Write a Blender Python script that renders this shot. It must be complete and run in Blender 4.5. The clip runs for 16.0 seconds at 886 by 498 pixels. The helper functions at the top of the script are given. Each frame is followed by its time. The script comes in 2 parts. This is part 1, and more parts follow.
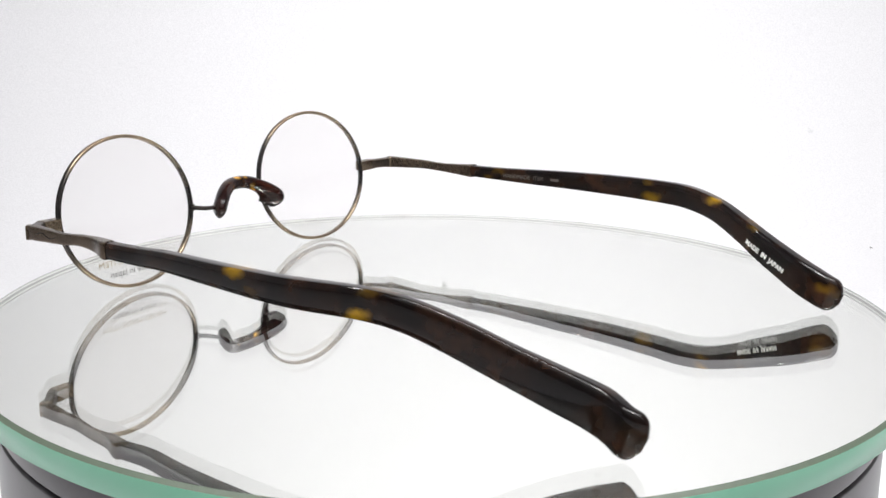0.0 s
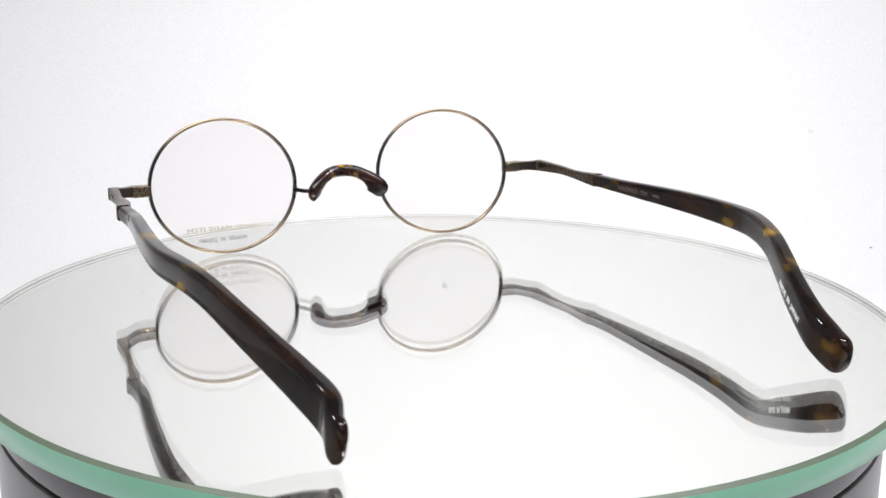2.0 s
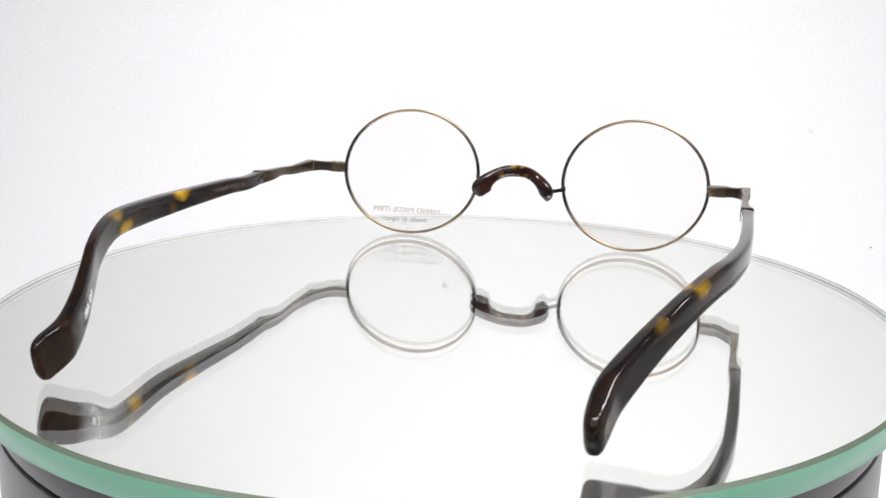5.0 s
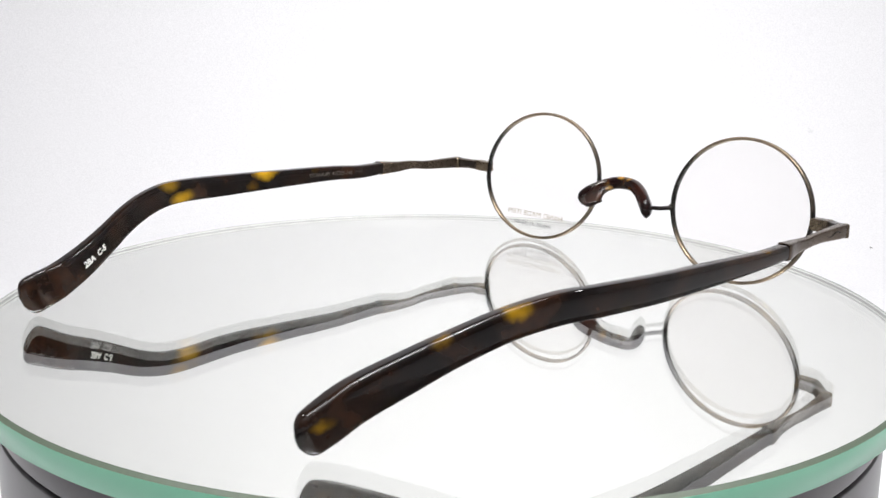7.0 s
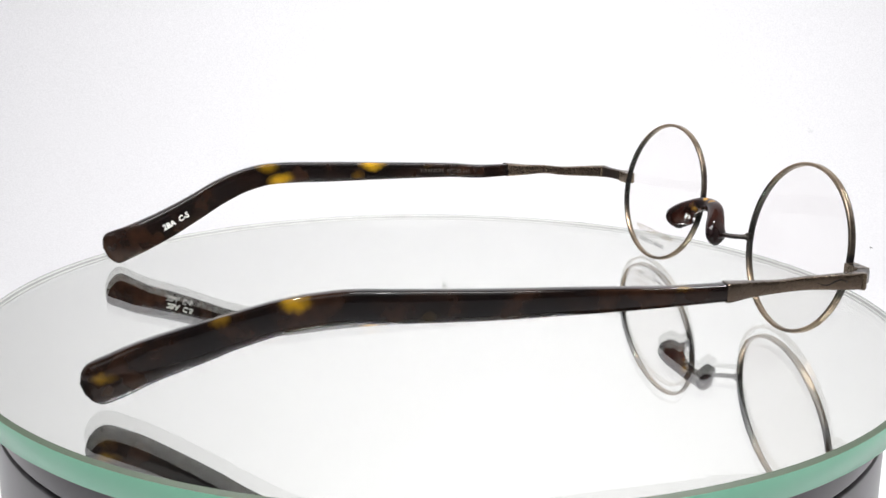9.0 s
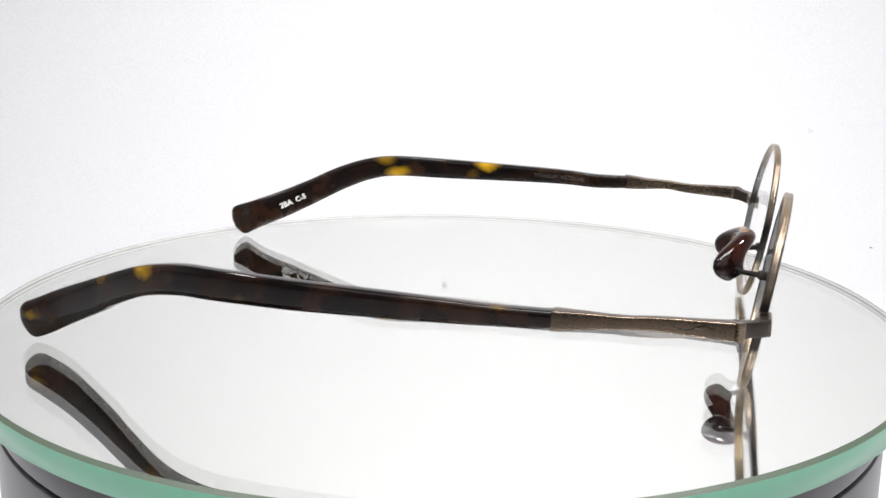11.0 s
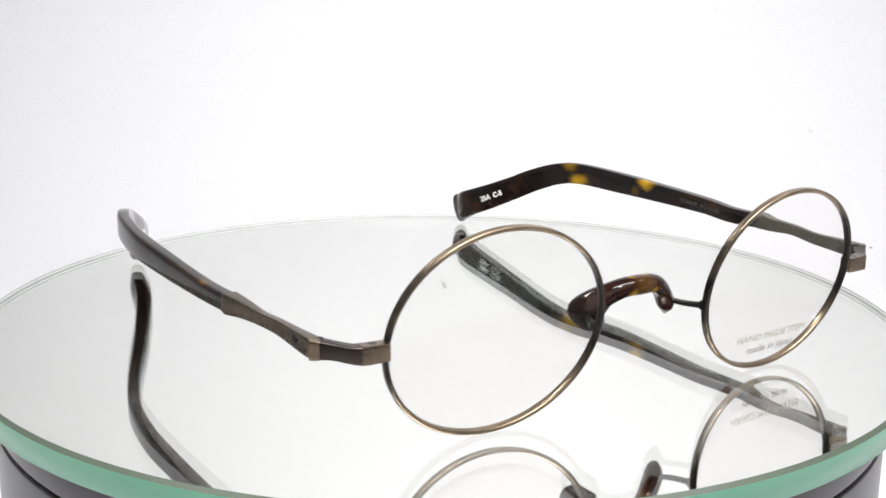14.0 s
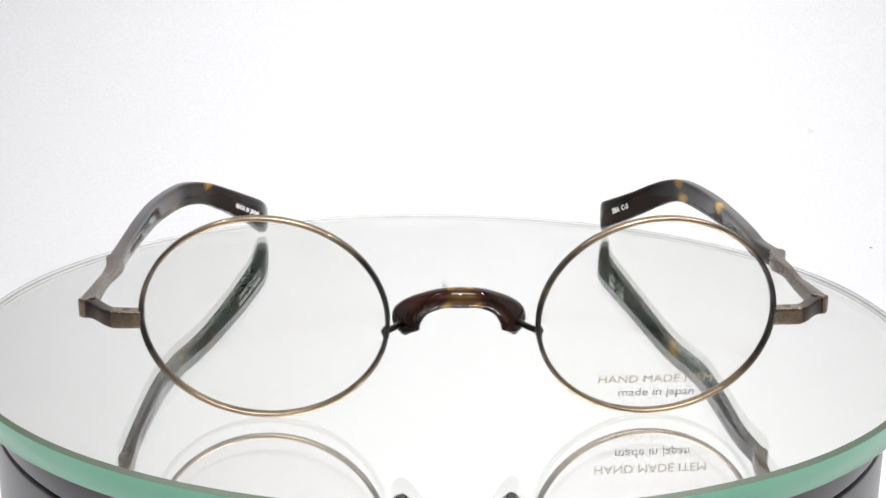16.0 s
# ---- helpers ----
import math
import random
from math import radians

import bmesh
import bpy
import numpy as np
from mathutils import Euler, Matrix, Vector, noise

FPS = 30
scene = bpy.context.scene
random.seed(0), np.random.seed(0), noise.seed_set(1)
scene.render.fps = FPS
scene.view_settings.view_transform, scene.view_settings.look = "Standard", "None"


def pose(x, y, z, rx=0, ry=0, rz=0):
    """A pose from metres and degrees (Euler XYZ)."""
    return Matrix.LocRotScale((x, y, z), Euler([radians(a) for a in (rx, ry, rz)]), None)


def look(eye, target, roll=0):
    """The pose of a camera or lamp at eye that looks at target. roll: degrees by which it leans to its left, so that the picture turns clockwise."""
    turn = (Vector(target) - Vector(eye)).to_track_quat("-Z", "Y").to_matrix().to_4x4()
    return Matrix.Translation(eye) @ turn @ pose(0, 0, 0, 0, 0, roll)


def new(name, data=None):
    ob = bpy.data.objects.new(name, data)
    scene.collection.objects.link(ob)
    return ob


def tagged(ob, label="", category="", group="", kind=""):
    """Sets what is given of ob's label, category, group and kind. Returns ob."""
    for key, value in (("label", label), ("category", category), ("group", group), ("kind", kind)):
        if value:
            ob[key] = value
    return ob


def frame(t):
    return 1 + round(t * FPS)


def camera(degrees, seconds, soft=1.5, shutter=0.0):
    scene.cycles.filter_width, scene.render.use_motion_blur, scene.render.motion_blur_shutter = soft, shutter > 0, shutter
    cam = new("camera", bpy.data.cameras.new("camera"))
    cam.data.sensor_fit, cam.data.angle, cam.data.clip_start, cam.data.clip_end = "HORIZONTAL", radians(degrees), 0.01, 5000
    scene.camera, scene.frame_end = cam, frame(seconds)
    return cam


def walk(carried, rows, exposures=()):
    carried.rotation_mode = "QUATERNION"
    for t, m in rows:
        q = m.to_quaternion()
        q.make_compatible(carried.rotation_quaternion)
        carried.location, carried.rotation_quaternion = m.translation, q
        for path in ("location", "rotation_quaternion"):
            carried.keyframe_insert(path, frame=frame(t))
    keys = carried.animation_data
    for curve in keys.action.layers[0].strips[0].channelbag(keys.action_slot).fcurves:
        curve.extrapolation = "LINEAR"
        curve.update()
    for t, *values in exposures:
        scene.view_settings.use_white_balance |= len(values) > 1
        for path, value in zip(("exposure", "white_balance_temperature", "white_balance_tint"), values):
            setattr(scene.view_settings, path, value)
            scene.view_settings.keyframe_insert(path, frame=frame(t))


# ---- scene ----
MM = 0.001
cam = camera(43.574, 16.0, shutter=0.5)
EYE = (0.0, -0.25413, 0.07510)
PITCH, YAW = radians(-13.588), radians(-0.032)
AIM = (EYE[0] - math.sin(YAW) * math.cos(PITCH), EYE[1] + math.cos(YAW) * math.cos(PITCH), EYE[2] + math.sin(PITCH))
VIEW = look(EYE, AIM, 0.734)
walk(cam, [(0.0, VIEW), (16.0, VIEW)], exposures=[(0.0, 0.0), (16.0, 0.0)])

# ---- light: a white photo corner lit by soft overhead lamps ----
world = bpy.data.worlds.new("world")
scene.world = world
world.use_nodes = True
world.node_tree.nodes["Background"].inputs[0].default_value = (0.97, 0.98, 1.0, 1)
world.node_tree.nodes["Background"].inputs[1].default_value = 0.12


def area(name, eye, target, sx, sy, watts, colour=(1, 1, 1)):
    data = bpy.data.lights.new(name, "AREA")
    data.shape, data.size, data.size_y, data.energy, data.color = "RECTANGLE", sx, sy, watts, colour
    ob = new(name, data)
    ob.matrix_world = look(eye, target)
    return ob


area("backdrop_lamp", (0.22, -0.40, 1.62), (0.08, 1.05, 0.22), 1.2, 0.40, 35.2)
area("front_softbox_lamp", (0.0, -0.80, 0.72), (0.0, 0.0, 0.0), 1.4, 0.8, 4.0)
area("front_lamp", (0.02, -0.34, 0.62), (0.0, 0.0, 0.0), 0.06, 0.05, 1.2)
area("side_lamp", (-0.36, 0.02, 0.62), (0, 0, 0), 0.05, 0.05, 1.2)
area("side_lamp", (0.40, 0.06, 0.62), (0, 0, 0), 0.05, 0.05, 1.2)


# ---- materials ----
def material(name):
    m = bpy.data.materials.new(name)
    m.use_nodes = True
    return m, m.node_tree, m.node_tree.nodes["Principled BSDF"]


def noise_node(tree, scale, detail=3.0, rough=0.5, coord="Object"):
    co = tree.nodes.new("ShaderNodeTexCoord")
    n = tree.nodes.new("ShaderNodeTexNoise")
    n.inputs["Scale"].default_value, n.inputs["Detail"].default_value, n.inputs["Roughness"].default_value = scale, detail, rough
    tree.links.new(co.outputs[coord], n.inputs["Vector"])
    return n


def ramp(tree, source, stops):
    r = tree.nodes.new("ShaderNodeValToRGB")
    while len(r.color_ramp.elements) < len(stops):
        r.color_ramp.elements.new(0.5)
    for e, (pos, col) in zip(r.color_ramp.elements, stops):
        e.position, e.color = pos, (*col, 1)
    tree.links.new(source, r.inputs[0])
    return r.outputs[0]


def bump(tree, bsdf, source, strength, distance):
    b = tree.nodes.new("ShaderNodeBump")
    b.inputs["Strength"].default_value, b.inputs["Distance"].default_value = strength, distance
    tree.links.new(source, b.inputs["Height"])
    tree.links.new(b.outputs[0], bsdf.inputs["Normal"])


def tortoise(name, spots, base=((0.0045, 0.003, 0.003), (0.030, 0.013, 0.007)), fleck=(0.60, 0.33, 0.012), rough=0.07, stretch=(1.1, 0.62, 1.2)):
    """Polished dark tortoiseshell acetate; spots: x, y, z, radius, strength in mm of the part's space."""
    m, tree, b = material(name)
    n = noise_node(tree, 110, 3, 0.6)
    warp = noise_node(tree, 260, 3, 0.6)
    dark = ramp(tree, n.outputs["Fac"], [(0.44, base[0]), (0.72, base[1])])
    co = tree.nodes.new("ShaderNodeTexCoord")
    shift = tree.nodes.new("ShaderNodeVectorMath")
    shift.operation = "MULTIPLY_ADD"
    shift.inputs[1].default_value = (0.0030, 0.0030, 0.0030)
    tree.links.new(warp.outputs["Color"], shift.inputs[0])
    tree.links.new(co.outputs["Object"], shift.inputs[2])
    drawn = tree.nodes.new("ShaderNodeVectorMath")
    drawn.operation = "MULTIPLY"
    drawn.inputs[1].default_value = stretch
    tree.links.new(shift.outputs[0], drawn.inputs[0])
    total = None
    for x, y, z, r, s in spots:
        d = tree.nodes.new("ShaderNodeVectorMath")
        d.operation = "DISTANCE"
        d.inputs[1].default_value = [k * (v * MM + 0.0015) for k, v in zip(stretch, (x, y, z))]
        tree.links.new(drawn.outputs[0], d.inputs[0])
        f = tree.nodes.new("ShaderNodeMapRange")
        f.interpolation_type = "SMOOTHSTEP"
        f.inputs["From Min"].default_value, f.inputs["From Max"].default_value = r * MM * 1.35, r * MM * 0.1
        f.inputs["To Min"].default_value, f.inputs["To Max"].default_value = 0.0, s
        tree.links.new(d.outputs["Value"], f.inputs["Value"])
        if total is None:
            total = f.outputs[0]
        else:
            a = tree.nodes.new("ShaderNodeMath")
            a.operation = "MAXIMUM"
            tree.links.new(total, a.inputs[0])
            tree.links.new(f.outputs[0], a.inputs[1])
            total = a.outputs[0]
    mix = tree.nodes.new("ShaderNodeMix")
    mix.data_type = "RGBA"
    mix.inputs[7].default_value = (*fleck, 1)
    tree.links.new(total, mix.inputs[0])
    tree.links.new(dark, mix.inputs[6])
    tree.links.new(mix.outputs[2], b.inputs["Base Color"])
    b.inputs["Roughness"].default_value = rough
    b.inputs["IOR"].default_value = 1.42
    b.inputs["Specular IOR Level"].default_value = 0.4
    fine = noise_node(tree, 1500, 2)
    bump(tree, b, fine.outputs["Fac"], 0.04, 0.0002)
    return m


def pewter(name, light=(0.36, 0.29, 0.21), dark=(0.06, 0.052, 0.048), low=0.38, high=0.62, scale=160, rough=0.30, painted_sheen=False, detail=4.0):
    """Antiqued titanium: brushed bronze with a dark patina."""
    m, tree, b = material(name)
    n = noise_node(tree, scale, detail, 0.6)
    patina = n.outputs["Fac"]
    if painted_sheen:
        # reflected light put into the colour: lighter bronze along the top and bottom of the oval
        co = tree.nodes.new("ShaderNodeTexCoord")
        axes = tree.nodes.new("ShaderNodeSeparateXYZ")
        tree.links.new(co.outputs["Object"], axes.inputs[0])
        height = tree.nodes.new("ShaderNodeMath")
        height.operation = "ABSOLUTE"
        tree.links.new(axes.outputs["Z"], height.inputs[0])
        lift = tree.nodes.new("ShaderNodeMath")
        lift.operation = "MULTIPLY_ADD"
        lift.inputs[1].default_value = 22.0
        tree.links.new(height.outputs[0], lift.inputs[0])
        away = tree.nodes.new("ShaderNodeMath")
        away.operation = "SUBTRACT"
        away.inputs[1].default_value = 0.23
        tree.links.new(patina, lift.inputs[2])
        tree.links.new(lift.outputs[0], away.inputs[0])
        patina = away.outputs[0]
    tree.links.new(ramp(tree, patina, [(low, dark), (high, light)]), b.inputs["Base Color"])
    b.inputs["Metallic"].default_value = 1.0
    fine = noise_node(tree, 2600, 2)
    tree.links.new(ramp(tree, fine.outputs["Fac"], [(0.3, (rough - 0.03,) * 3), (0.7, (rough + 0.04,) * 3)]), b.inputs["Roughness"])
    bump(tree, b, fine.outputs["Fac"], 0.006, 0.0002)
    return m


def plain(name, colour, rough=0.5, metal=0.0):
    m, tree, b = material(name)
    n = noise_node(tree, 700, 2)
    lo, hi = [tuple(c * k for c in colour) for k in (0.93, 1.05)]
    tree.links.new(ramp(tree, n.outputs["Fac"], [(0.3, lo), (0.7, hi)]), b.inputs["Base Color"])
    b.inputs["Roughness"].default_value, b.inputs["Metallic"].default_value = rough, metal
    return m


def lens_material():
    """Thin coated lens: clear, with a faint green gloss that grows towards grazing."""
    m, tree, b = material("lens_glass")
    tree.nodes.remove(b)
    clear = tree.nodes.new("ShaderNodeBsdfTransparent")
    clear.inputs[0].default_value = (0.986, 0.979, 0.977, 1)
    gloss = tree.nodes.new("ShaderNodeBsdfGlossy")
    gloss.inputs["Roughness"].default_value = 0.0
    facing = tree.nodes.new("ShaderNodeLayerWeight")
    facing.inputs[0].default_value = 0.5
    curve = tree.nodes.new("ShaderNodeMath")
    curve.operation = "POWER"
    curve.inputs[1].default_value = 5.0
    tree.links.new(facing.outputs["Facing"], curve.inputs[0])
    hue = tree.nodes.new("ShaderNodeMix")
    hue.data_type = "RGBA"
    hue.inputs[6].default_value, hue.inputs[7].default_value = (0.62, 1.0, 0.84, 1), (1.0, 0.96, 0.97, 1)
    widen = tree.nodes.new("ShaderNodeMath")
    widen.operation = "POWER"
    widen.inputs[1].default_value = 1.1
    tree.links.new(facing.outputs["Facing"], widen.inputs[0])
    tree.links.new(widen.outputs[0], hue.inputs[0])
    tree.links.new(hue.outputs[2], gloss.inputs[0])
    scaled = tree.nodes.new("ShaderNodeMath")
    scaled.operation = "MULTIPLY_ADD"
    scaled.inputs[1].default_value, scaled.inputs[2].default_value = 0.25, 0.020
    tree.links.new(curve.outputs[0], scaled.inputs[0])
    mix = tree.nodes.new("ShaderNodeMixShader")
    tree.links.new(scaled.outputs[0], mix.inputs[0])
    tree.links.new(clear.outputs[0], mix.inputs[1])
    tree.links.new(gloss.outputs[0], mix.inputs[2])
    tree.links.new(mix.outputs[0], tree.nodes["Material Output"].inputs[0])
    return m


def slab_material(name, colour):
    m, tree, b = material(name)
    tree.nodes.remove(b)
    g = tree.nodes.new("ShaderNodeBsdfGlass")
    g.inputs["Color"].default_value, g.inputs["Roughness"].default_value, g.inputs["IOR"].default_value = (*colour, 1), 0.0, 1.52
    tree.links.new(g.outputs[0], tree.nodes["Material Output"].inputs[0])
    return m


METAL = pewter("antiqued_titanium", light=(0.185, 0.138, 0.10), dark=(0.105, 0.082, 0.065), low=0.3, high=0.75, scale=70, rough=0.26, detail=1.5)
# lighter copy of the titanium: highlights of front block and corner painted in
HIGHLIT_METAL = pewter("highlit_titanium", light=(0.36, 0.275, 0.19), dark=(0.15, 0.117, 0.087), low=0.3, high=0.75, scale=110, rough=0.27, detail=2.0)
# the rim's colour carries a painted sheen at its top and bottom
RIM_METAL = pewter("antiqued_rim", light=(0.38, 0.29, 0.20), dark=(0.046, 0.041, 0.039), low=0.40, high=0.72, scale=60, rough=0.30, painted_sheen=True)
DARK_METAL = pewter("dark_titanium", light=(0.05, 0.044, 0.04), dark=(0.018, 0.016, 0.016))
# darker copy of the titanium: the recess's dark reflection put into its colour
SHADED_METAL = pewter("shaded_titanium", light=(0.11, 0.085, 0.07), dark=(0.055, 0.045, 0.04), low=0.3, high=0.75, scale=120, rough=0.3, detail=2.0)
LENS = lens_material()
INK = plain("white_ink", (0.66, 0.66, 0.645), 0.5)
FAINT_INK = plain("worn_grey_stamp", (0.07, 0.06, 0.053), 0.6)
GOLD_INK = plain("gold_print", (0.32, 0.27, 0.18), 0.4)
GREY_INK = plain("grey_print", (0.09, 0.088, 0.085), 0.5)
GLASS = slab_material("clear_glass", (0.995, 1.0, 0.995))
PAPER = plain("white_backdrop_paper", (0.862, 0.855, 0.875), 0.8)
BLACK = plain("satin_black_plastic", (0.055, 0.050, 0.055), 0.30)
# for the unseen east and west sides, added to brighten the drum
SIDE_REFLECTOR = plain("white_side_reflector", (0.80, 0.80, 0.80), 0.6)
WALL = plain("grey_wall_paint", (0.42, 0.42, 0.42), 0.7)
GROOVE = plain("black_rubber", (0.008, 0.008, 0.008), 0.7)
MIRROR, mirror_tree, mirror_bsdf = material("silvered_backing")
mirror_bsdf.inputs["Base Color"].default_value = (0.928, 0.930, 0.905, 1)
mirror_bsdf.inputs["Metallic"].default_value, mirror_bsdf.inputs["Roughness"].default_value = 1.0, 0.0
EDGE, edge_tree, edge_bsdf = material("green_glass_edge")
edge_n = noise_node(edge_tree, 60, 2)
edge_tree.links.new(ramp(edge_tree, edge_n.outputs["Fac"], [(0.3, (0.168, 0.45, 0.302)), (0.7, (0.188, 0.475, 0.322))]), edge_bsdf.inputs["Base Color"])
edge_bsdf.inputs["Roughness"].default_value = 0.22
# pale colour standing in for the brightness seen inside the glass edge
EDGE_GLEAM = plain("edge_gleam", (0.52, 0.53, 0.52), 0.6)
BORDER = plain("dull_silver_border", (0.12, 0.12, 0.122), 0.5)
CHAMFER = plain("ground_glass_chamfer", (0.085, 0.112, 0.078), 0.4)


# ---- mesh helpers ----
def part(name, bm, mat, parent=None, label="", smooth=True, at=None):
    bmesh.ops.recalc_face_normals(bm, faces=bm.faces)
    me = bpy.data.meshes.new(name)
    bm.to_mesh(me)
    bm.free()
    for p in me.polygons:
        p.use_smooth = smooth
    me.materials.append(mat)
    ob = new(name, me)
    ob.parent = parent
    if at is not None:
        ob.matrix_basis = at
    return tagged(ob, label)


def thing(name, label, category, group=""):
    return tagged(new(name), label, category, group)


def ring_sweep(rings, closed=False, caps=True):
    """Quads between successive rings of points; the ends capped."""
    bm = bmesh.new()
    rows = [[bm.verts.new(p) for p in ring] for ring in rings]
    n = len(rows[0])
    for i in range(len(rows) if closed else len(rows) - 1):
        a, b = rows[i], rows[(i + 1) % len(rows)]
        for k in range(n):
            bm.faces.new((a[k], a[(k + 1) % n], b[(k + 1) % n], b[k]))
    if caps and not closed:
        bm.faces.new(rows[0])
        bm.faces.new(rows[-1])
    return bm


def lathe(profile, steps=160):
    """Turns a closed profile of (r, z) round the z axis."""
    rings = []
    for i in range(steps):
        a = 2 * math.pi * i / steps
        rings.append([Vector((r * math.cos(a), r * math.sin(a), z)) for r, z in profile])
    return ring_sweep(rings, closed=True)


def disc_mesh(r, z, steps=160):
    bm = bmesh.new()
    bm.faces.new([bm.verts.new((r * math.cos(2 * math.pi * i / steps), r * math.sin(2 * math.pi * i / steps), z)) for i in range(steps)])
    return bm


def spline(rows, n):
    """n smooth samples (Catmull-Rom over row number) of rows of equal length."""
    rows = np.array(rows, float)
    out = []
    for s in np.linspace(0, len(rows) - 1, n):
        i = min(int(s), len(rows) - 2)
        t = s - i
        p0, p1, p2, p3 = rows[max(i - 1, 0)], rows[i], rows[i + 1], rows[min(i + 2, len(rows) - 1)]
        out.append(0.5 * (2 * p1 + (p2 - p0) * t + (2 * p0 - 5 * p1 + 4 * p2 - p3) * t * t + (3 * p1 - p0 - 3 * p2 + p3) * t ** 3))
    return np.array(out)


def section(power, n=20):
    """A unit superellipse: 2 is a circle, larger is boxier."""
    pts = []
    for k in range(n):
        a = 2 * math.pi * (k + 0.5) / n
        c, s = math.cos(a), math.sin(a)
        pts.append((math.copysign(abs(c) ** (2 / power), c), math.copysign(abs(s) ** (2 / power), s)))
    return pts


def bar_sweep(path, side, power=4.0, n=20, lead=0, tail=0, dome=0.0, end_power=None):
    """A bar along path rows (x, y, z, half thickness, half height) in mm. side(t) gives the way of the thickness."""
    P = [Vector(r[:3]) for r in path]
    rings = []
    shape = section(power, n)
    length = [0.0]
    for a, b in zip(P, P[1:]):
        length.append(length[-1] + (b - a).length)
    for i, r in enumerate(path):
        t = (P[min(i + 1, len(P) - 1)] - P[max(i - 1, 0)]).normalized()
        u = side(t, P[i])
        u = (u - t * u.dot(t)).normalized()
        v = t.cross(u)
        k = 1.0
        if lead and length[i] < lead:
            k = max(0.12, 1 - (1 - length[i] / lead) ** 2.6) ** 0.5
        rest = length[-1] - length[i]
        if tail and rest < tail:
            k = max(0.12, 1 - (1 - rest / tail) ** 2.6) ** 0.5
        thin = k
        if dome and rest < dome:
            thin = k * (0.62 + 0.38 * (1 - (1 - rest / dome) ** 2) ** 0.5)
        if end_power and rest < 8.0:
            # the bar grows rounder towards its end
            shape = section(power + (end_power - power) * (1 - rest / 8.0) ** 0.7, n)
        rings.append([(P[i] + u * (x * r[3] * thin) + v * (y * r[4] * k)) * MM for x, y in shape])
    return ring_sweep(rings)


def level(t, p):
    return Vector((t.y, -t.x, 0))


def box(sx, sy, sz, at=(0, 0, 0), bevel=0.15, turn=0):
    bm = bmesh.new()
    bmesh.ops.create_cube(bm, size=1, matrix=pose(at[0] * MM, at[1] * MM, at[2] * MM, 0, 0, turn) @ Matrix.Diagonal((sx * MM, sy * MM, sz * MM, 1)))
    bmesh.ops.bevel(bm, geom=bm.edges, offset=bevel * MM, segments=2, affect="EDGES", profile=0.5)
    return bm


def lettering(name, text, size, mat, parent, at, label, depth=0.03, bold=0.0, shear=0.0, squash=1.0):
    """Built-in font turned into a thin mesh; at places its middle, x along the line and y up it."""
    cu = bpy.data.curves.new(name, "FONT")
    cu.body, cu.size, cu.align_x, cu.align_y, cu.extrude, cu.offset, cu.shear = text, size * MM, "CENTER", "CENTER", depth * MM, bold * MM, shear
    cu.resolution_u = 3
    tmp = bpy.data.objects.new(name, cu)
    scene.collection.objects.link(tmp)
    bpy.context.view_layer.update()
    me = bpy.data.meshes.new_from_object(tmp.evaluated_get(bpy.context.evaluated_depsgraph_get()))
    bpy.data.objects.remove(tmp)
    me.transform(Matrix.Diagonal((squash, 1, 1, 1)))
    me.materials.clear()
    me.materials.append(mat)
    ob = new(name, me)
    ob.parent = parent
    ob.matrix_basis = at
    return tagged(ob, label)


# ---- the photo corner ----
def backdrop():
    prof = [(-1.0, -0.20)] + [(0.75 + 0.35 * math.sin(a), 0.15 - 0.35 * math.cos(a)) for a in np.linspace(0, math.pi / 2, 16)] + [(1.1, 1.6)]
    bm = bmesh.new()
    lo = [bm.verts.new((-1.6, y, z)) for y, z in prof]
    hi = [bm.verts.new((1.6, y, z)) for y, z in prof]
    for i in range(len(prof) - 1):
        bm.faces.new((lo[i], hi[i], hi[i + 1], lo[i + 1]))
    ob = part("backdrop", bm, PAPER)
    m = ob.modifiers.new("thickness", "SOLIDIFY")
    m.thickness = 0.002
    return tagged(ob, "seamless white paper backdrop sweeping up behind", "backdrop", kind="structure")


backdrop()


def paper_mark(at, size, mat, seed):
    """A thin uneven blot lying on the paper, facing the camera's side."""
    rng = random.Random(seed)
    bm = bmesh.new()
    for layer in range(5):
        cx, cz = rng.uniform(-0.5, 0.5) * size, rng.uniform(-0.5, 0.5) * size
        r = size * rng.uniform(0.25, 0.5)
        bm.faces.new([bm.verts.new(((cx + r * rng.uniform(0.7, 1.1) * math.cos(a)) * MM, -layer * 0.02 * MM, (cz + r * rng.uniform(0.7, 1.1) * math.sin(a)) * MM)) for a in np.linspace(0, 2 * math.pi, 12, endpoint=False)])
    ob = part("paper_mark", bm, mat, smooth=False, at=at)
    return tagged(ob, "faint grey smudge on the white paper backdrop", "smudge", "marks on the paper")


SMUDGE, STAIN, CRUMB = plain("grey_smudge", (0.755, 0.755, 0.765), 0.8), plain("grey_stain", (0.55, 0.55, 0.55), 0.8), plain("dark_crumb", (0.22, 0.21, 0.21), 0.8)
for k, (x, z, size, mat) in enumerate(((240, 231, 6, SMUDGE), (-379, 309, 5, SMUDGE), (4, 297, 5, STAIN))):
    paper_mark(pose(x * MM, 1.1 - 0.0025, z * MM), size, mat, k)
paper_mark(pose(0.4370, 0.8460, -0.1835, -73.9), 2.2, CRUMB, 7)
paper_mark(pose(0.4170, 1.0055, -0.0847, -42.6), 4.5, SMUDGE, 8)


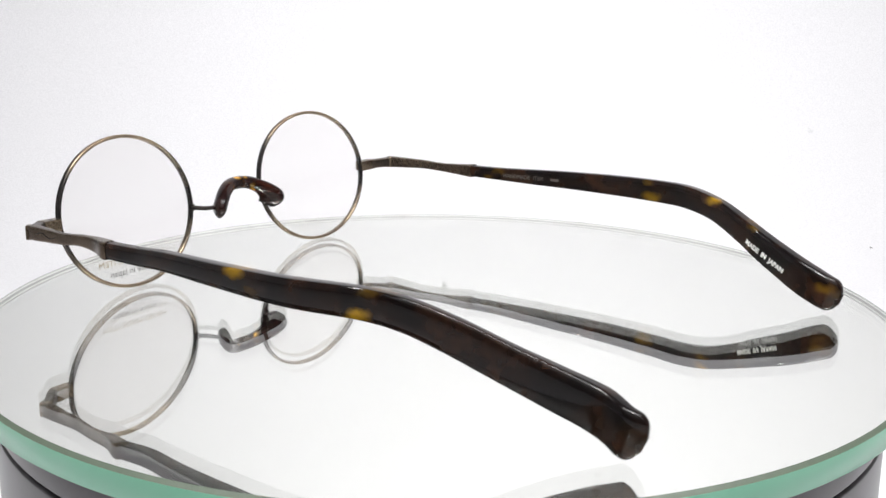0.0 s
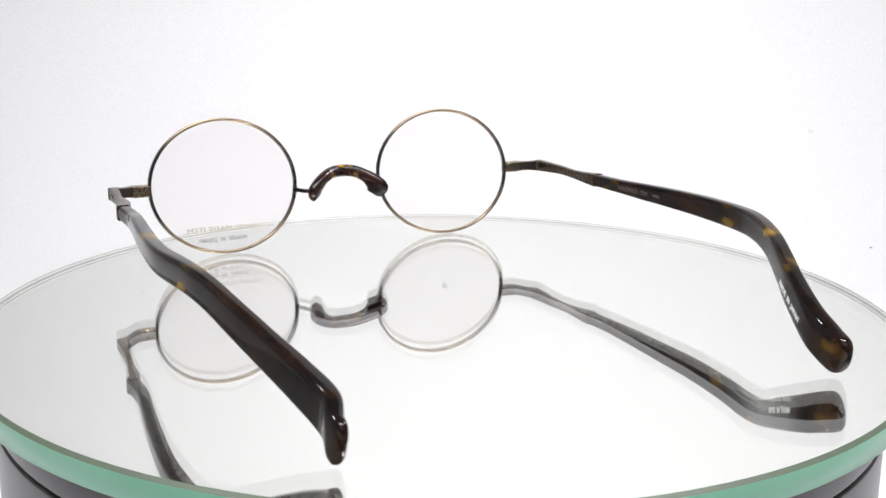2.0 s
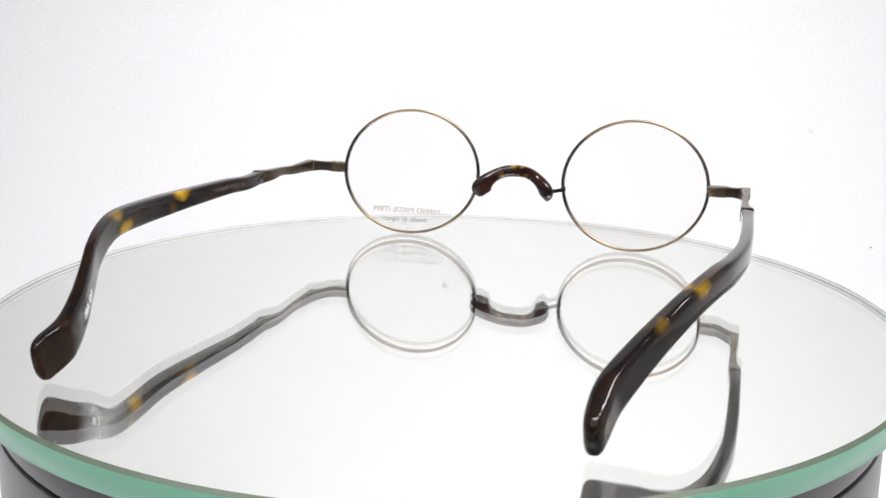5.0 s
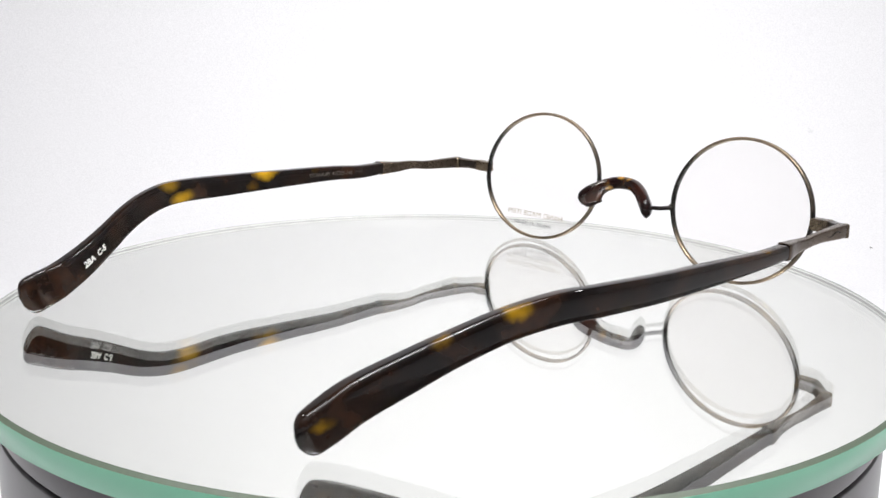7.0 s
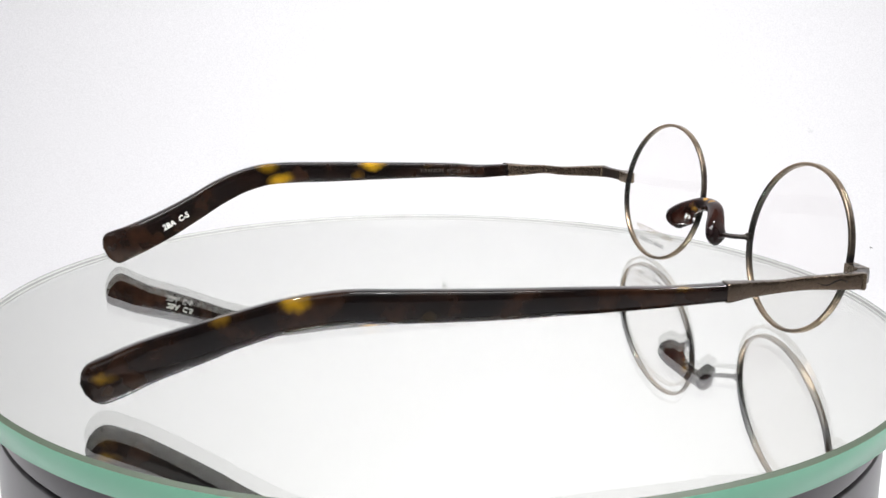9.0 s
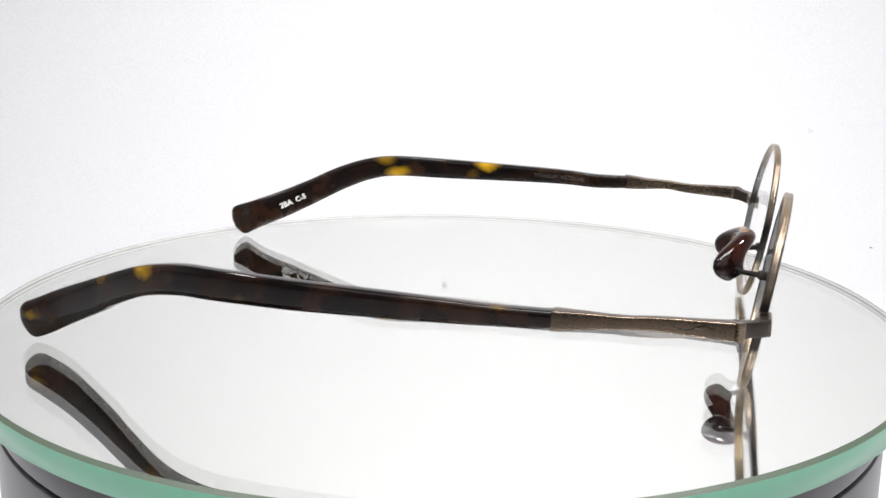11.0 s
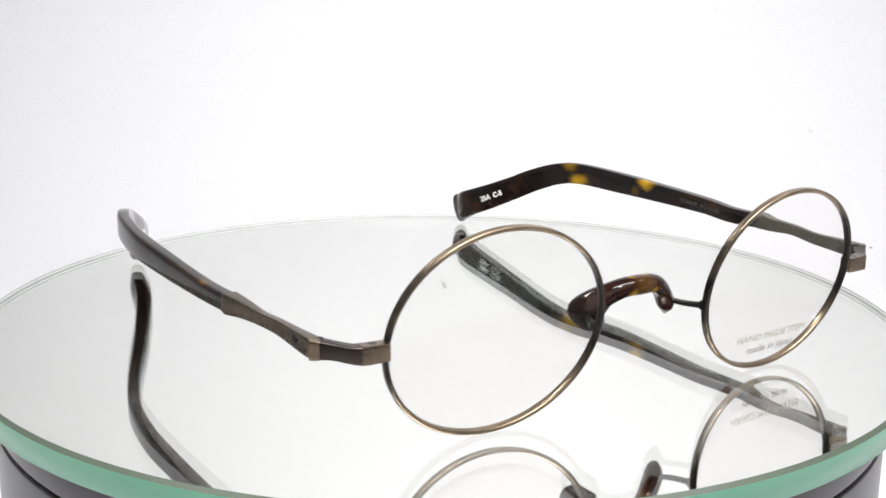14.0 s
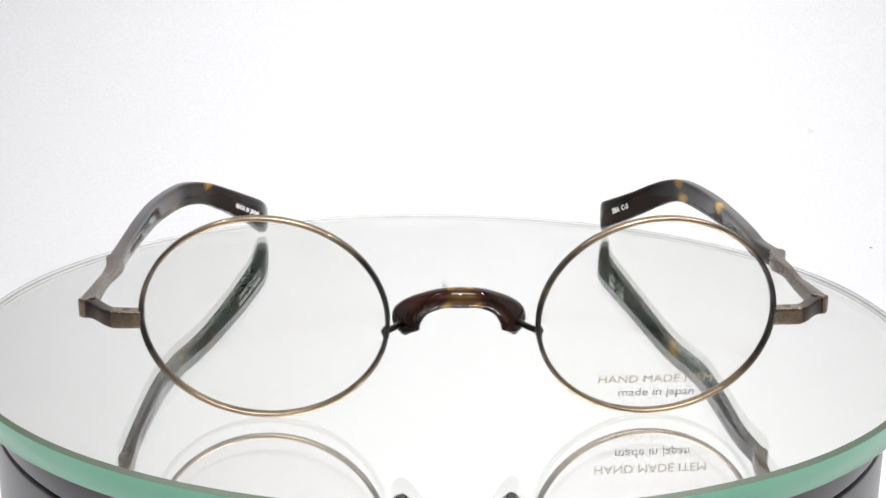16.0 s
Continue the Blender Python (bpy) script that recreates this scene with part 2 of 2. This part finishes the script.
def room():
    """Unseen plain grey walls and ceiling, added to keep reflections dim; the white sides are added reflectors."""
    for name, at, size in (("wall_north", (0, 2.0, 0.9), (4.2, 0.1, 2.6)), ("wall_south", (0, -1.8, 0.9), (4.2, 0.1, 2.6)), ("reflector_east", (2.1, 0.1, 0.9), (0.1, 3.7, 2.6)), ("reflector_west", (-2.1, 0.1, 0.9), (0.1, 3.7, 2.6)), ("ceiling", (0, 0.1, 2.25), (4.2, 3.9, 0.1)), ("floor", (0, 0.1, -0.45), (4.2, 3.9, 0.1))):
        bm = bmesh.new()
        bmesh.ops.create_cube(bm, size=1, matrix=Matrix.Translation(at) @ Matrix.Diagonal((*size, 1)))
        tagged(part(name, bm, SIDE_REFLECTOR if name in ("reflector_east", "reflector_west") else WALL, smooth=False), kind="structure")
    bm = bmesh.new()
    bmesh.ops.create_cube(bm, size=1, matrix=Matrix.Translation((0, 0.05, -0.302)) @ Matrix.Diagonal((3.3, 2.2, 0.19, 1)))
    tagged(part("table", bm, WALL, smooth=False), "plain grey table under the paper backdrop", "table")


room()

# ---- the turntable ----
R, TH, CH, DEPTH = 105.9, 5.4, 0.6, 4.6


def glass_disc():
    top = thing("mirror_disc", "round mirror glass disc with green edge on black turntable", "mirror disc")
    bm = disc_mesh((R - CH) * MM, 0, 192)
    part("glass_top", bm, GLASS, top, "clear polished top surface", smooth=False).visible_shadow = False
    bm = bmesh.new()
    ringed(bm, [(R - CH, 0), (R + 0.25, -0.6)])
    part("chamfer", bm, CHAMFER, top, "dull ground bevel")
    bm = bmesh.new()
    ringed(bm, [(R + 0.25, -0.6), (R + 0.25, -(TH - 0.4)), (R - 0.2, -TH)])
    part("green_edge", bm, EDGE, top, "pale green glass edge")
    part("silvering", disc_mesh((R - CH - 0.1) * MM, -DEPTH * MM, 192), MIRROR, top, "silvered mirror backing", smooth=False)
    # added pale ring: light within the glass edge, painted as a surface
    bm = bmesh.new()
    ringed(bm, [(R - CH - 0.03, -1.3), (R - CH - 0.03, -DEPTH + 1.5)])
    part("inner_edge", bm, EDGE_GLEAM, top, "pale ring standing in for light in the glass edge")
    bm = bmesh.new()
    ringed(bm, [(R - CH - 0.03, -DEPTH + 1.5), (R - CH - 0.1, -DEPTH)])
    part("silver_border", bm, BORDER, top, "dull border of the silvering")
    # added grey ring that draws the thin dark line under the bevel
    bm = bmesh.new()
    ringed(bm, [(R - CH - 0.03, -0.02), (R - CH - 0.03, -1.3)])
    part("bevel_shade", bm, BORDER, top, "grey line ring added inside the bevel")
    return top


def ringed(bm, profile, steps=192):
    rows = []
    for r, z in profile:
        rows.append([bm.verts.new((r * MM * math.cos(2 * math.pi * i / steps), r * MM * math.sin(2 * math.pi * i / steps), z * MM)) for i in range(steps)])
    for a, b in zip(rows, rows[1:]):
        for i in range(steps):
            bm.faces.new((a[i], a[(i + 1) % steps], b[(i + 1) % steps], b[i]))


def turntable():
    t = thing("turntable", "glossy black round motor turntable under the mirror", "turntable")
    part("upper_drum", lathe([(r * MM, z * MM) for r, z in ((1, -5.45), (98.5, -5.45), (99.6, -5.5), (100.2, -5.75), (100.3, -6.05), (100.3, -13.8), (100.27, -14.0), (100.2, -14.1), (98.5, -14.1), (1, -14.1))], 192), BLACK, t)
    part("groove", lathe([(r * MM, z * MM) for r, z in ((1, -14.1), (98.9, -14.1), (99.0, -14.15), (99.0, -15.05), (98.9, -15.1), (1, -15.1))], 192), GROOVE, t, "matt black gap between drum and base")
    part("lower_drum", lathe([(r * MM, z * MM) for r, z in ((1, -15.1), (98.5, -15.1), (100.25, -15.1), (100.34, -15.2), (100.36, -15.5), (100.4, -16.6), (100.6, -60), (100.8, -120), (101.0, -198), (100.5, -199.3), (99, -199.5), (1, -199.5))], 192), BLACK, t)
    return t


DISC = glass_disc()
turntable()

# ---- the eyeglasses ----
GLASSES = thing("eyeglasses", "round bronze metal eyeglasses with dark tortoiseshell temple tips", "eyeglasses")
HALF, LZ, RX, RZ, PANTO, WRAP = 33.73, 18.80, 20.85, 18.45, -9.09, 2.96


def lens_frame(sx):
    """The pose of a lens plane: x across, z up it, y to the front."""
    return pose(sx * HALF * MM, 0, LZ * MM, PANTO, 0, -sx * WRAP)


def oval(a, steps=96):
    return [Vector((a[0] * math.cos(t), 0, a[1] * math.sin(t))) for t in np.linspace(0, 2 * math.pi, steps, endpoint=False)]


def rim(sx):
    """A flat oval band, 1.7 deep and 0.9 thick, with a shallow groove along its outside."""
    rings = []
    for t in np.linspace(0, 2 * math.pi, 112, endpoint=False):
        d = Vector((math.cos(t) * RX, 0, math.sin(t) * RZ))
        o = Vector((math.cos(t) * RZ, 0, math.sin(t) * RX)).normalized()
        prof = [(-0.4, -0.5), (-0.3, -0.7), (-0.1, -0.79), (0.1, -0.79), (0.3, -0.7), (0.42, -0.5), (0.42, -0.2), (0.34, 0.0), (0.42, 0.2), (0.42, 0.5), (0.3, 0.7), (0.1, 0.79), (-0.1, 0.79), (-0.3, 0.7), (-0.4, 0.5), (-0.4, 0)]
        rings.append([(d + o * r + Vector((0, y, 0))) * MM for r, y in prof])
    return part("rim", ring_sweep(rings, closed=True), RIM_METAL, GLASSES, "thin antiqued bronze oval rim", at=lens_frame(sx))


def lens(sx):
    bm = bmesh.new()
    steps = 72
    rows = []
    for y in (0.3, -0.3):
        rows.append([[bm.verts.new((k * (RX - 0.4) * MM * math.cos(t), (y + 0.7 * (1 - k * k) - 0.35) * MM, k * (RZ - 0.4) * MM * math.sin(t))) for t in np.linspace(0, 2 * math.pi, steps, endpoint=False)] for k in (1.0, 0.8, 0.6, 0.4, 0.2, 0.04)])
    for f in rows:
        for a, b in zip(f, f[1:]):
            for i in range(steps):
                bm.faces.new((a[i], a[(i + 1) % steps], b[(i + 1) % steps], b[i]))
        bm.faces.new(f[-1])
    # the ground edge has its own corners, so that the faces stay evenly curved up to it
    edge = [[bm.verts.new(v.co) for v in f[0]] for f in rows]
    for i in range(steps):
        bm.faces.new((edge[0][i], edge[0][(i + 1) % steps], edge[1][(i + 1) % steps], edge[1][i]))
    ob = part("lens", bm, LENS, GLASSES, "clear demonstration lens", at=lens_frame(sx))
    ob.visible_shadow = False
    return ob


rim(1), rim(-1)
lens(1)
printed = lens(-1)
tagged(printed, "clear demonstration lens with gold and grey print")
PRINT = Matrix(((-1, 0, 0, 0), (0, 0, 1, 0), (0, 1, 0, 0), (0, 0, 0, 1)))
lettering("gold_print", "HAND MADE ITEM", 2.15, GOLD_INK, printed, Matrix.Translation((-1.0 * MM, 0.42 * MM, -11.9 * MM)) @ PRINT, "gold serif capitals", 0.01, squash=1.18)
lettering("grey_print", "made in japan", 2.2, GREY_INK, printed, Matrix.Translation((-1.4 * MM, 0.34 * MM, -14.6 * MM)) @ PRINT, "grey small letters", 0.01, squash=1.16)


def splay(t, p):
    """The saddle's depth: straight back at the crest, splayed outwards to the rear at the pads."""
    k = min(max((abs(p.x) - 3.5) / 5.0, 0.0), 1.0)
    return Vector((-math.copysign(0.55 * k, p.x), 1.0 - 0.1 * k, -0.22))


def saddle():
    """The nose saddle: one arched bar that widens into two pads."""
    half = [(0, -3.3, 21.6, 2.0, 1.75), (3.4, -3.9, 21.3, 2.0, 1.7), (6.4, -5.2, 20.0, 2.2, 1.7), (8.3, -6.2, 18.4, 2.9, 1.75), (9.4, -6.6, 16.9, 3.7, 1.75), (9.8, -6.7, 15.5, 3.5, 1.65), (9.9, -6.7, 14.0, 2.6, 1.4)]
    rows = [(-x, y, z, w, h) for x, y, z, w, h in half[:0:-1]] + half
    path = [tuple(r) for r in spline(rows, 161)]
    # the last, broad spot is a painted glow in place of translucency
    spots = [(-4.6, -4.8, 20.8, 1.5, 0.9), (-1.0, -3.8, 23.2, 1.2, 0.8), (4.3, -4.6, 20.6, 1.3, 0.7), (1.8, -3.8, 23.0, 1.1, 0.5), (-2.6, -2.0, 20.0, 1.3, 0.5), (2.8, -2.0, 19.9, 1.3, 0.45), (-6.2, -5.0, 19.6, 1.0, 0.25), (0.0, -1.8, 21.6, 3.0, 0.10)]
    return part("nose_saddle", bar_sweep(path, splay, 2.2, 32, 3.2, 3.2), tortoise("tortoise_saddle", spots, ((0.008, 0.003, 0.003), (0.040, 0.011, 0.006)), (0.62, 0.32, 0.04), 0.05, (1.0, 1.0, 1.0)), GLASSES, "glossy red-brown tortoiseshell saddle bridge")


saddle()
for sx in (1, -1):
    path = [tuple(r) for r in spline([(sx * 13.5, 0.1, 16.5, 0.68, 0.68), (sx * 12.5, -1.6, 16.4, 0.6, 0.6), (sx * 11.4, -3.5, 16.4, 0.58, 0.58), (sx * 10.2, -5.5, 16.7, 0.55, 0.55)], 17)]
    part("bridge_wire", bar_sweep(path, level, 2.0, 10), DARK_METAL, GLASSES, "dark wire joining saddle and rim")
    part("wire_clamp", box(1.1, 1.7, 1.9, (sx * 13.2, 0.1, 16.5), 0.3), DARK_METAL, GLASSES, "small dark block on the rim")


def endpiece(sx):
    """The stepped hinge block between rim and temple: front and corner coloured brighter for highlights, waisted recess
    darker for the dark it reflects.
    """
    front = [(54.5, -0.72, 19.0, 1.3, 1.5), (55.5, -0.75, 19.0, 1.35, 1.52), (57.5, -0.85, 19.0, 1.38, 1.54), (59.3, -0.95, 19.05, 1.4, 1.56)]
    recess = [(58.2, -0.85, 19.02, 1.3, 1.46), (59.2, -0.98, 19.05, 1.3, 1.48), (60.4, -1.75, 19.15, 1.16, 1.4), (61.6, -2.95, 19.35, 1.12, 1.36), (62.8, -4.1, 19.5, 1.18, 1.42), (63.9, -5.0, 19.6, 1.32, 1.55)]
    corner = [(63.9, -4.95, 19.6, 1.36, 1.6), (64.4, -5.3, 19.62, 1.45, 1.66), (65.1, -5.9, 19.65, 1.4, 1.66)]
    ob = part("endpiece", bar_sweep([(sx * x, y, z, w, h) for x, y, z, w, h in front], level, 10.0, 24), HIGHLIT_METAL, GLASSES, "antiqued bronze hinge block", smooth=False)
    part("recess", bar_sweep([(sx * x, y, z, w, h) for x, y, z, w, h in [tuple(r) for r in spline(recess, 17)]], level, 8.0, 20), SHADED_METAL, ob, "waisted recess with dark reflection painted in")
    part("corner", bar_sweep([(sx * x, y, z, w, h) for x, y, z, w, h in corner], level, 10.0, 24), HIGHLIT_METAL, ob, "bronze corner with painted highlight", smooth=False)
    for x, y, z in ((57.0, -0.95, 20.47), (63.9, -5.6, 21.20)):
        bm = bmesh.new()
        bmesh.ops.create_cone(bm, cap_ends=True, segments=16, radius1=0.75 * MM, radius2=0.68 * MM, depth=0.16 * MM, matrix=Matrix.Translation((sx * x * MM, y * MM, z * MM)))
        part("screw", bm, DARK_METAL, ob, "small dark screw head", smooth=False)
    return ob


endpiece(1), endpiece(-1)


def temple(sx, rows, spots):
    """rows of the acetate: x, y, z, half thickness, half height from the joint to the tip."""
    path = [tuple(r) for r in spline([(sx * x, y, z, w, h) for x, y, z, w, h in rows], 360)]
    ob = part("temple", bar_sweep(path, level, 4.6, 44, 0, 3.5, 9.0, 2.9), tortoise("tortoise_temple", spots), GLASSES, "dark tortoiseshell acetate temple with amber flecks")
    j = rows[0]
    arm = [(sx * 64.6, -5.6, 19.7, 1.2, 1.62), (sx * 64.8, -8.0, 19.75, 1.15, 1.58), (sx * 65.0, -12, 19.85, 0.95, 1.45), (sx * 65.3, -18, 20.0, 0.8, 1.25), (sx * 65.6, -24, j[2] + 0.1, 0.85, 1.2), (sx * 65.9, -30, j[2] + 0.05, 1.2, 1.5), (sx * (j[0]), -34.4, j[2], 1.6, 1.85), (sx * j[0], -35.4, j[2], 1.6, 1.9)]
    part("metal_arm", bar_sweep([tuple(r) for r in spline(arm, 40)], level, 7.0, 24), METAL, ob, "antiqued bronze temple arm")
    swirl = []
    for k in range(41):
        f = k / 40
        swirl.append((sx * (66.05 - 0.25 * f), -9.0 - 10.0 * f, 19.9 + 0.12 * f + 0.55 * math.sin(f * 3.2 * math.pi) * (1 - 0.5 * f), 0.16, 0.10))
    part("engraving", bar_sweep(swirl, level, 2.0, 6), DARK_METAL, ob, "dark engraved scroll line")
    return ob


LEFT = [(67.26, -34.96, 20.56, 1.53, 1.72), (66.73, -43.8, 20.45, 1.5, 1.89), (67.4, -53.23, 20.98, 1.56, 2.03), (68.59, -68.42, 21.08, 1.66, 2.35), (69.28, -86.48, 21.17, 1.65, 2.78), (67.64, -103.06, 21.49, 1.48, 2.95), (65.93, -111.39, 20.41, 1.35, 3.11), (63.48, -119.22, 17.69, 1.33, 3.32), (60.13, -126.86, 13.95, 1.45, 3.49), (56.88, -134.59, 10.37, 1.71, 3.78), (54.68, -142.02, 7.38, 1.86, 4.05), (55.39, -147.15, 5.19, 1.65, 4.42), (55.24, -150.63, 3.69, 1.39, 4.84)]
RIGHT = [(66.55, -34.85, 19.69, 1.53, 1.64), (67.25, -45.06, 19.69, 1.39, 1.84), (67.69, -56.48, 19.92, 1.39, 2.2), (67.96, -67.34, 20.21, 1.47, 2.47), (67.9, -82.0, 20.45, 1.46, 2.77), (66.29, -97.03, 20.61, 1.46, 2.97), (64.04, -106.18, 20.38, 1.59, 3.0), (60.79, -115.28, 18.63, 1.7, 2.98), (56.55, -124.47, 15.04, 1.87, 3.18), (53.99, -130.0, 12.53, 1.92, 3.5), (50.39, -139.38, 8.48, 2.06, 3.88), (49.45, -145.84, 5.59, 2.13, 4.06), (49.39, -150.92, 3.68, 2.05, 4.05)]
temple_l = temple(-1, LEFT, [(-65.7, -106.3, 23.6, 1.94, 0.277), (-66.2, -102.4, 19.7, 2.29, 0.588), (-67.4, -75.8, 23.5, 2.3, 0.774), (-67.4, -80.3, 20.4, 1.32, 0.0912), (-66.3, -59.6, 22.3, 1.14, 0.028), (-70.7, -74.5, 23, 1.85, 0.322), (-69.2, -102.8, 19.7, 1.58, 0.53), (-68.7, -105, 23.8, 1.32, 0.0744), (-71, -79.1, 20, 1.23, 0.0448), (-69.3, -56.6, 19.2, 1.06, 0.0144), (-56.6, -142.1, 6.1, 2.29, 0.0048), (-56.9, -149, 5.6, 2.46, 0.0072)])
temple_r = temple(1, RIGHT, [(62.7, -114.6, 21.3, 1.94, 0.474), (56.9, -127, 17.4, 1.58, 0.157), (51.4, -147.3, 6.2, 1.41, 0.194), (68.2, -44.6, 21.4, 1.14, 0.157), (65.6, -41.2, 18.9, 1.14, 0.0912), (68.4, -92.3, 19, 1.41, 0.028), (47.7, -149.6, 5.3, 1.58, 0.0208), (59.6, -114.1, 21.3, 1.67, 0.422), (65.2, -94.5, 19, 1.76, 0.194), (65.5, -92.8, 22.7, 1.23, 0.0744), (53.5, -127.3, 16.7, 1.32, 0.0912), (47.4, -147.5, 6.1, 1.67, 0.117), (65.9, -44.7, 20.8, 1.32, 0.0744), (66.7, -78.9, 22.5, 0.97, 0.0096), (52.6, -128.4, 11.9, 2.02, 0.0072), (53.7, -135, 7, 1.5, 0.0096)])


def on_temple(sx, rows, y, rise, run, lift=0.02):
    """A pose for a stamp on a temple's inner face at y, rise above its middle line, reading along run."""
    path = [Vector((sx * r[0], r[1], r[2])) for r in spline(rows, 300)]
    wide = spline(rows, 300)
    i = min(range(2, 298), key=lambda k: abs(path[k].y - y))
    t = (path[i + 2] - path[i - 2]).normalized()
    u = Vector((t.y, -t.x, 0)).normalized()
    if u.x * sx > 0:
        u = -u
    v = t.cross(u)
    v = v if v.z > 0 else -v
    x = t if t.y * run > 0 else -t
    m = Matrix((x, v, x.cross(v))).transposed().to_4x4()
    m.translation = (path[i] + u * (wide[i][3] + lift) + v * rise) * MM
    return m


def laid(ob, sx, rows, y, rise, run):
    """Bends flat lettering onto the rounded inner face of a temple."""
    fine = spline(rows, 600)
    path = [Vector((sx * r[0], r[1], r[2])) for r in fine]
    arc = [0.0]
    for a, b in zip(path, path[1:]):
        arc.append(arc[-1] + (b - a).length)
    mid = arc[min(range(600), key=lambda k: abs(path[k].y - y))]
    for vert in ob.data.vertices:
        # temples run backwards, so reading forwards goes against the arc
        s = mid - run * vert.co.x / MM
        i = min(max(int(np.searchsorted(arc, s)), 1), 598)
        t = (path[i + 1] - path[i - 1]).normalized()
        u = Vector((t.y, -t.x, 0)).normalized()
        if u.x * sx > 0:
            u = -u
        v = t.cross(u)
        v = v if v.z > 0 else -v
        h = rise + vert.co.y / MM
        deep = fine[i][3] * max(1 - abs(h / fine[i][4]) ** 4.6, 0.05) ** (1 / 4.6)
        at = path[i] + t * (s - arc[i]) + u * (deep + 0.03 + vert.co.z / MM) + v * h
        vert.co = at * MM
    ob.matrix_basis = Matrix.Identity(4)
    return ob


laid(lettering("stamp", "MADE  IN  JAPAN", 1.7, INK, temple_r, Matrix.Identity(4), "white stamped capitals", bold=0.06), 1, RIGHT, -132.2, -0.8, -1)
laid(lettering("stamp", "2BA  C-5", 2.1, INK, temple_l, Matrix.Identity(4), "white stamped code", bold=0.07), -1, LEFT, -132.6, -0.15, 1)
laid(lettering("worn_stamp", "TITANIUM  41\u25a125-145", 1.5, FAINT_INK, temple_l, Matrix.Identity(4), "worn grey size stamp"), -1, LEFT, -54.2, 0.0, 1)
laid(lettering("worn_stamp", "HANDMADE  ITEM", 1.7, FAINT_INK, temple_r, Matrix.Identity(4), "worn grey stamped capitals", squash=0.95), 1, RIGHT, -53.2, -0.2, -1)
part("worn_stamp", box(3.2, 0.7, 0.02, bevel=0.005), FAINT_INK, temple_r, "worn grey number too faint to read", at=on_temple(1, RIGHT, -63.6, -0.2, -1, 0.0))


# ---- movement ----
MID, HEADING = Vector((-2.628 * MM, 71.986 * MM, 0)), 2.683


def angle(t):
    return -14.450 * (t - 3.6) - 0.00042 * (t - 3.6) * (t - 16.0)


def motions():
    times = [0.25 * k for k in range(65)]
    walk(GLASSES, [(t, pose(0, 0, 0, 0, 0, angle(t)) @ Matrix.Translation(MID) @ pose(0, 0, 0, 0, 0, HEADING)) for t in times])
    walk(DISC, [(t, pose(0, 0, 0, 0, 0, angle(t))) for t in times])


motions()
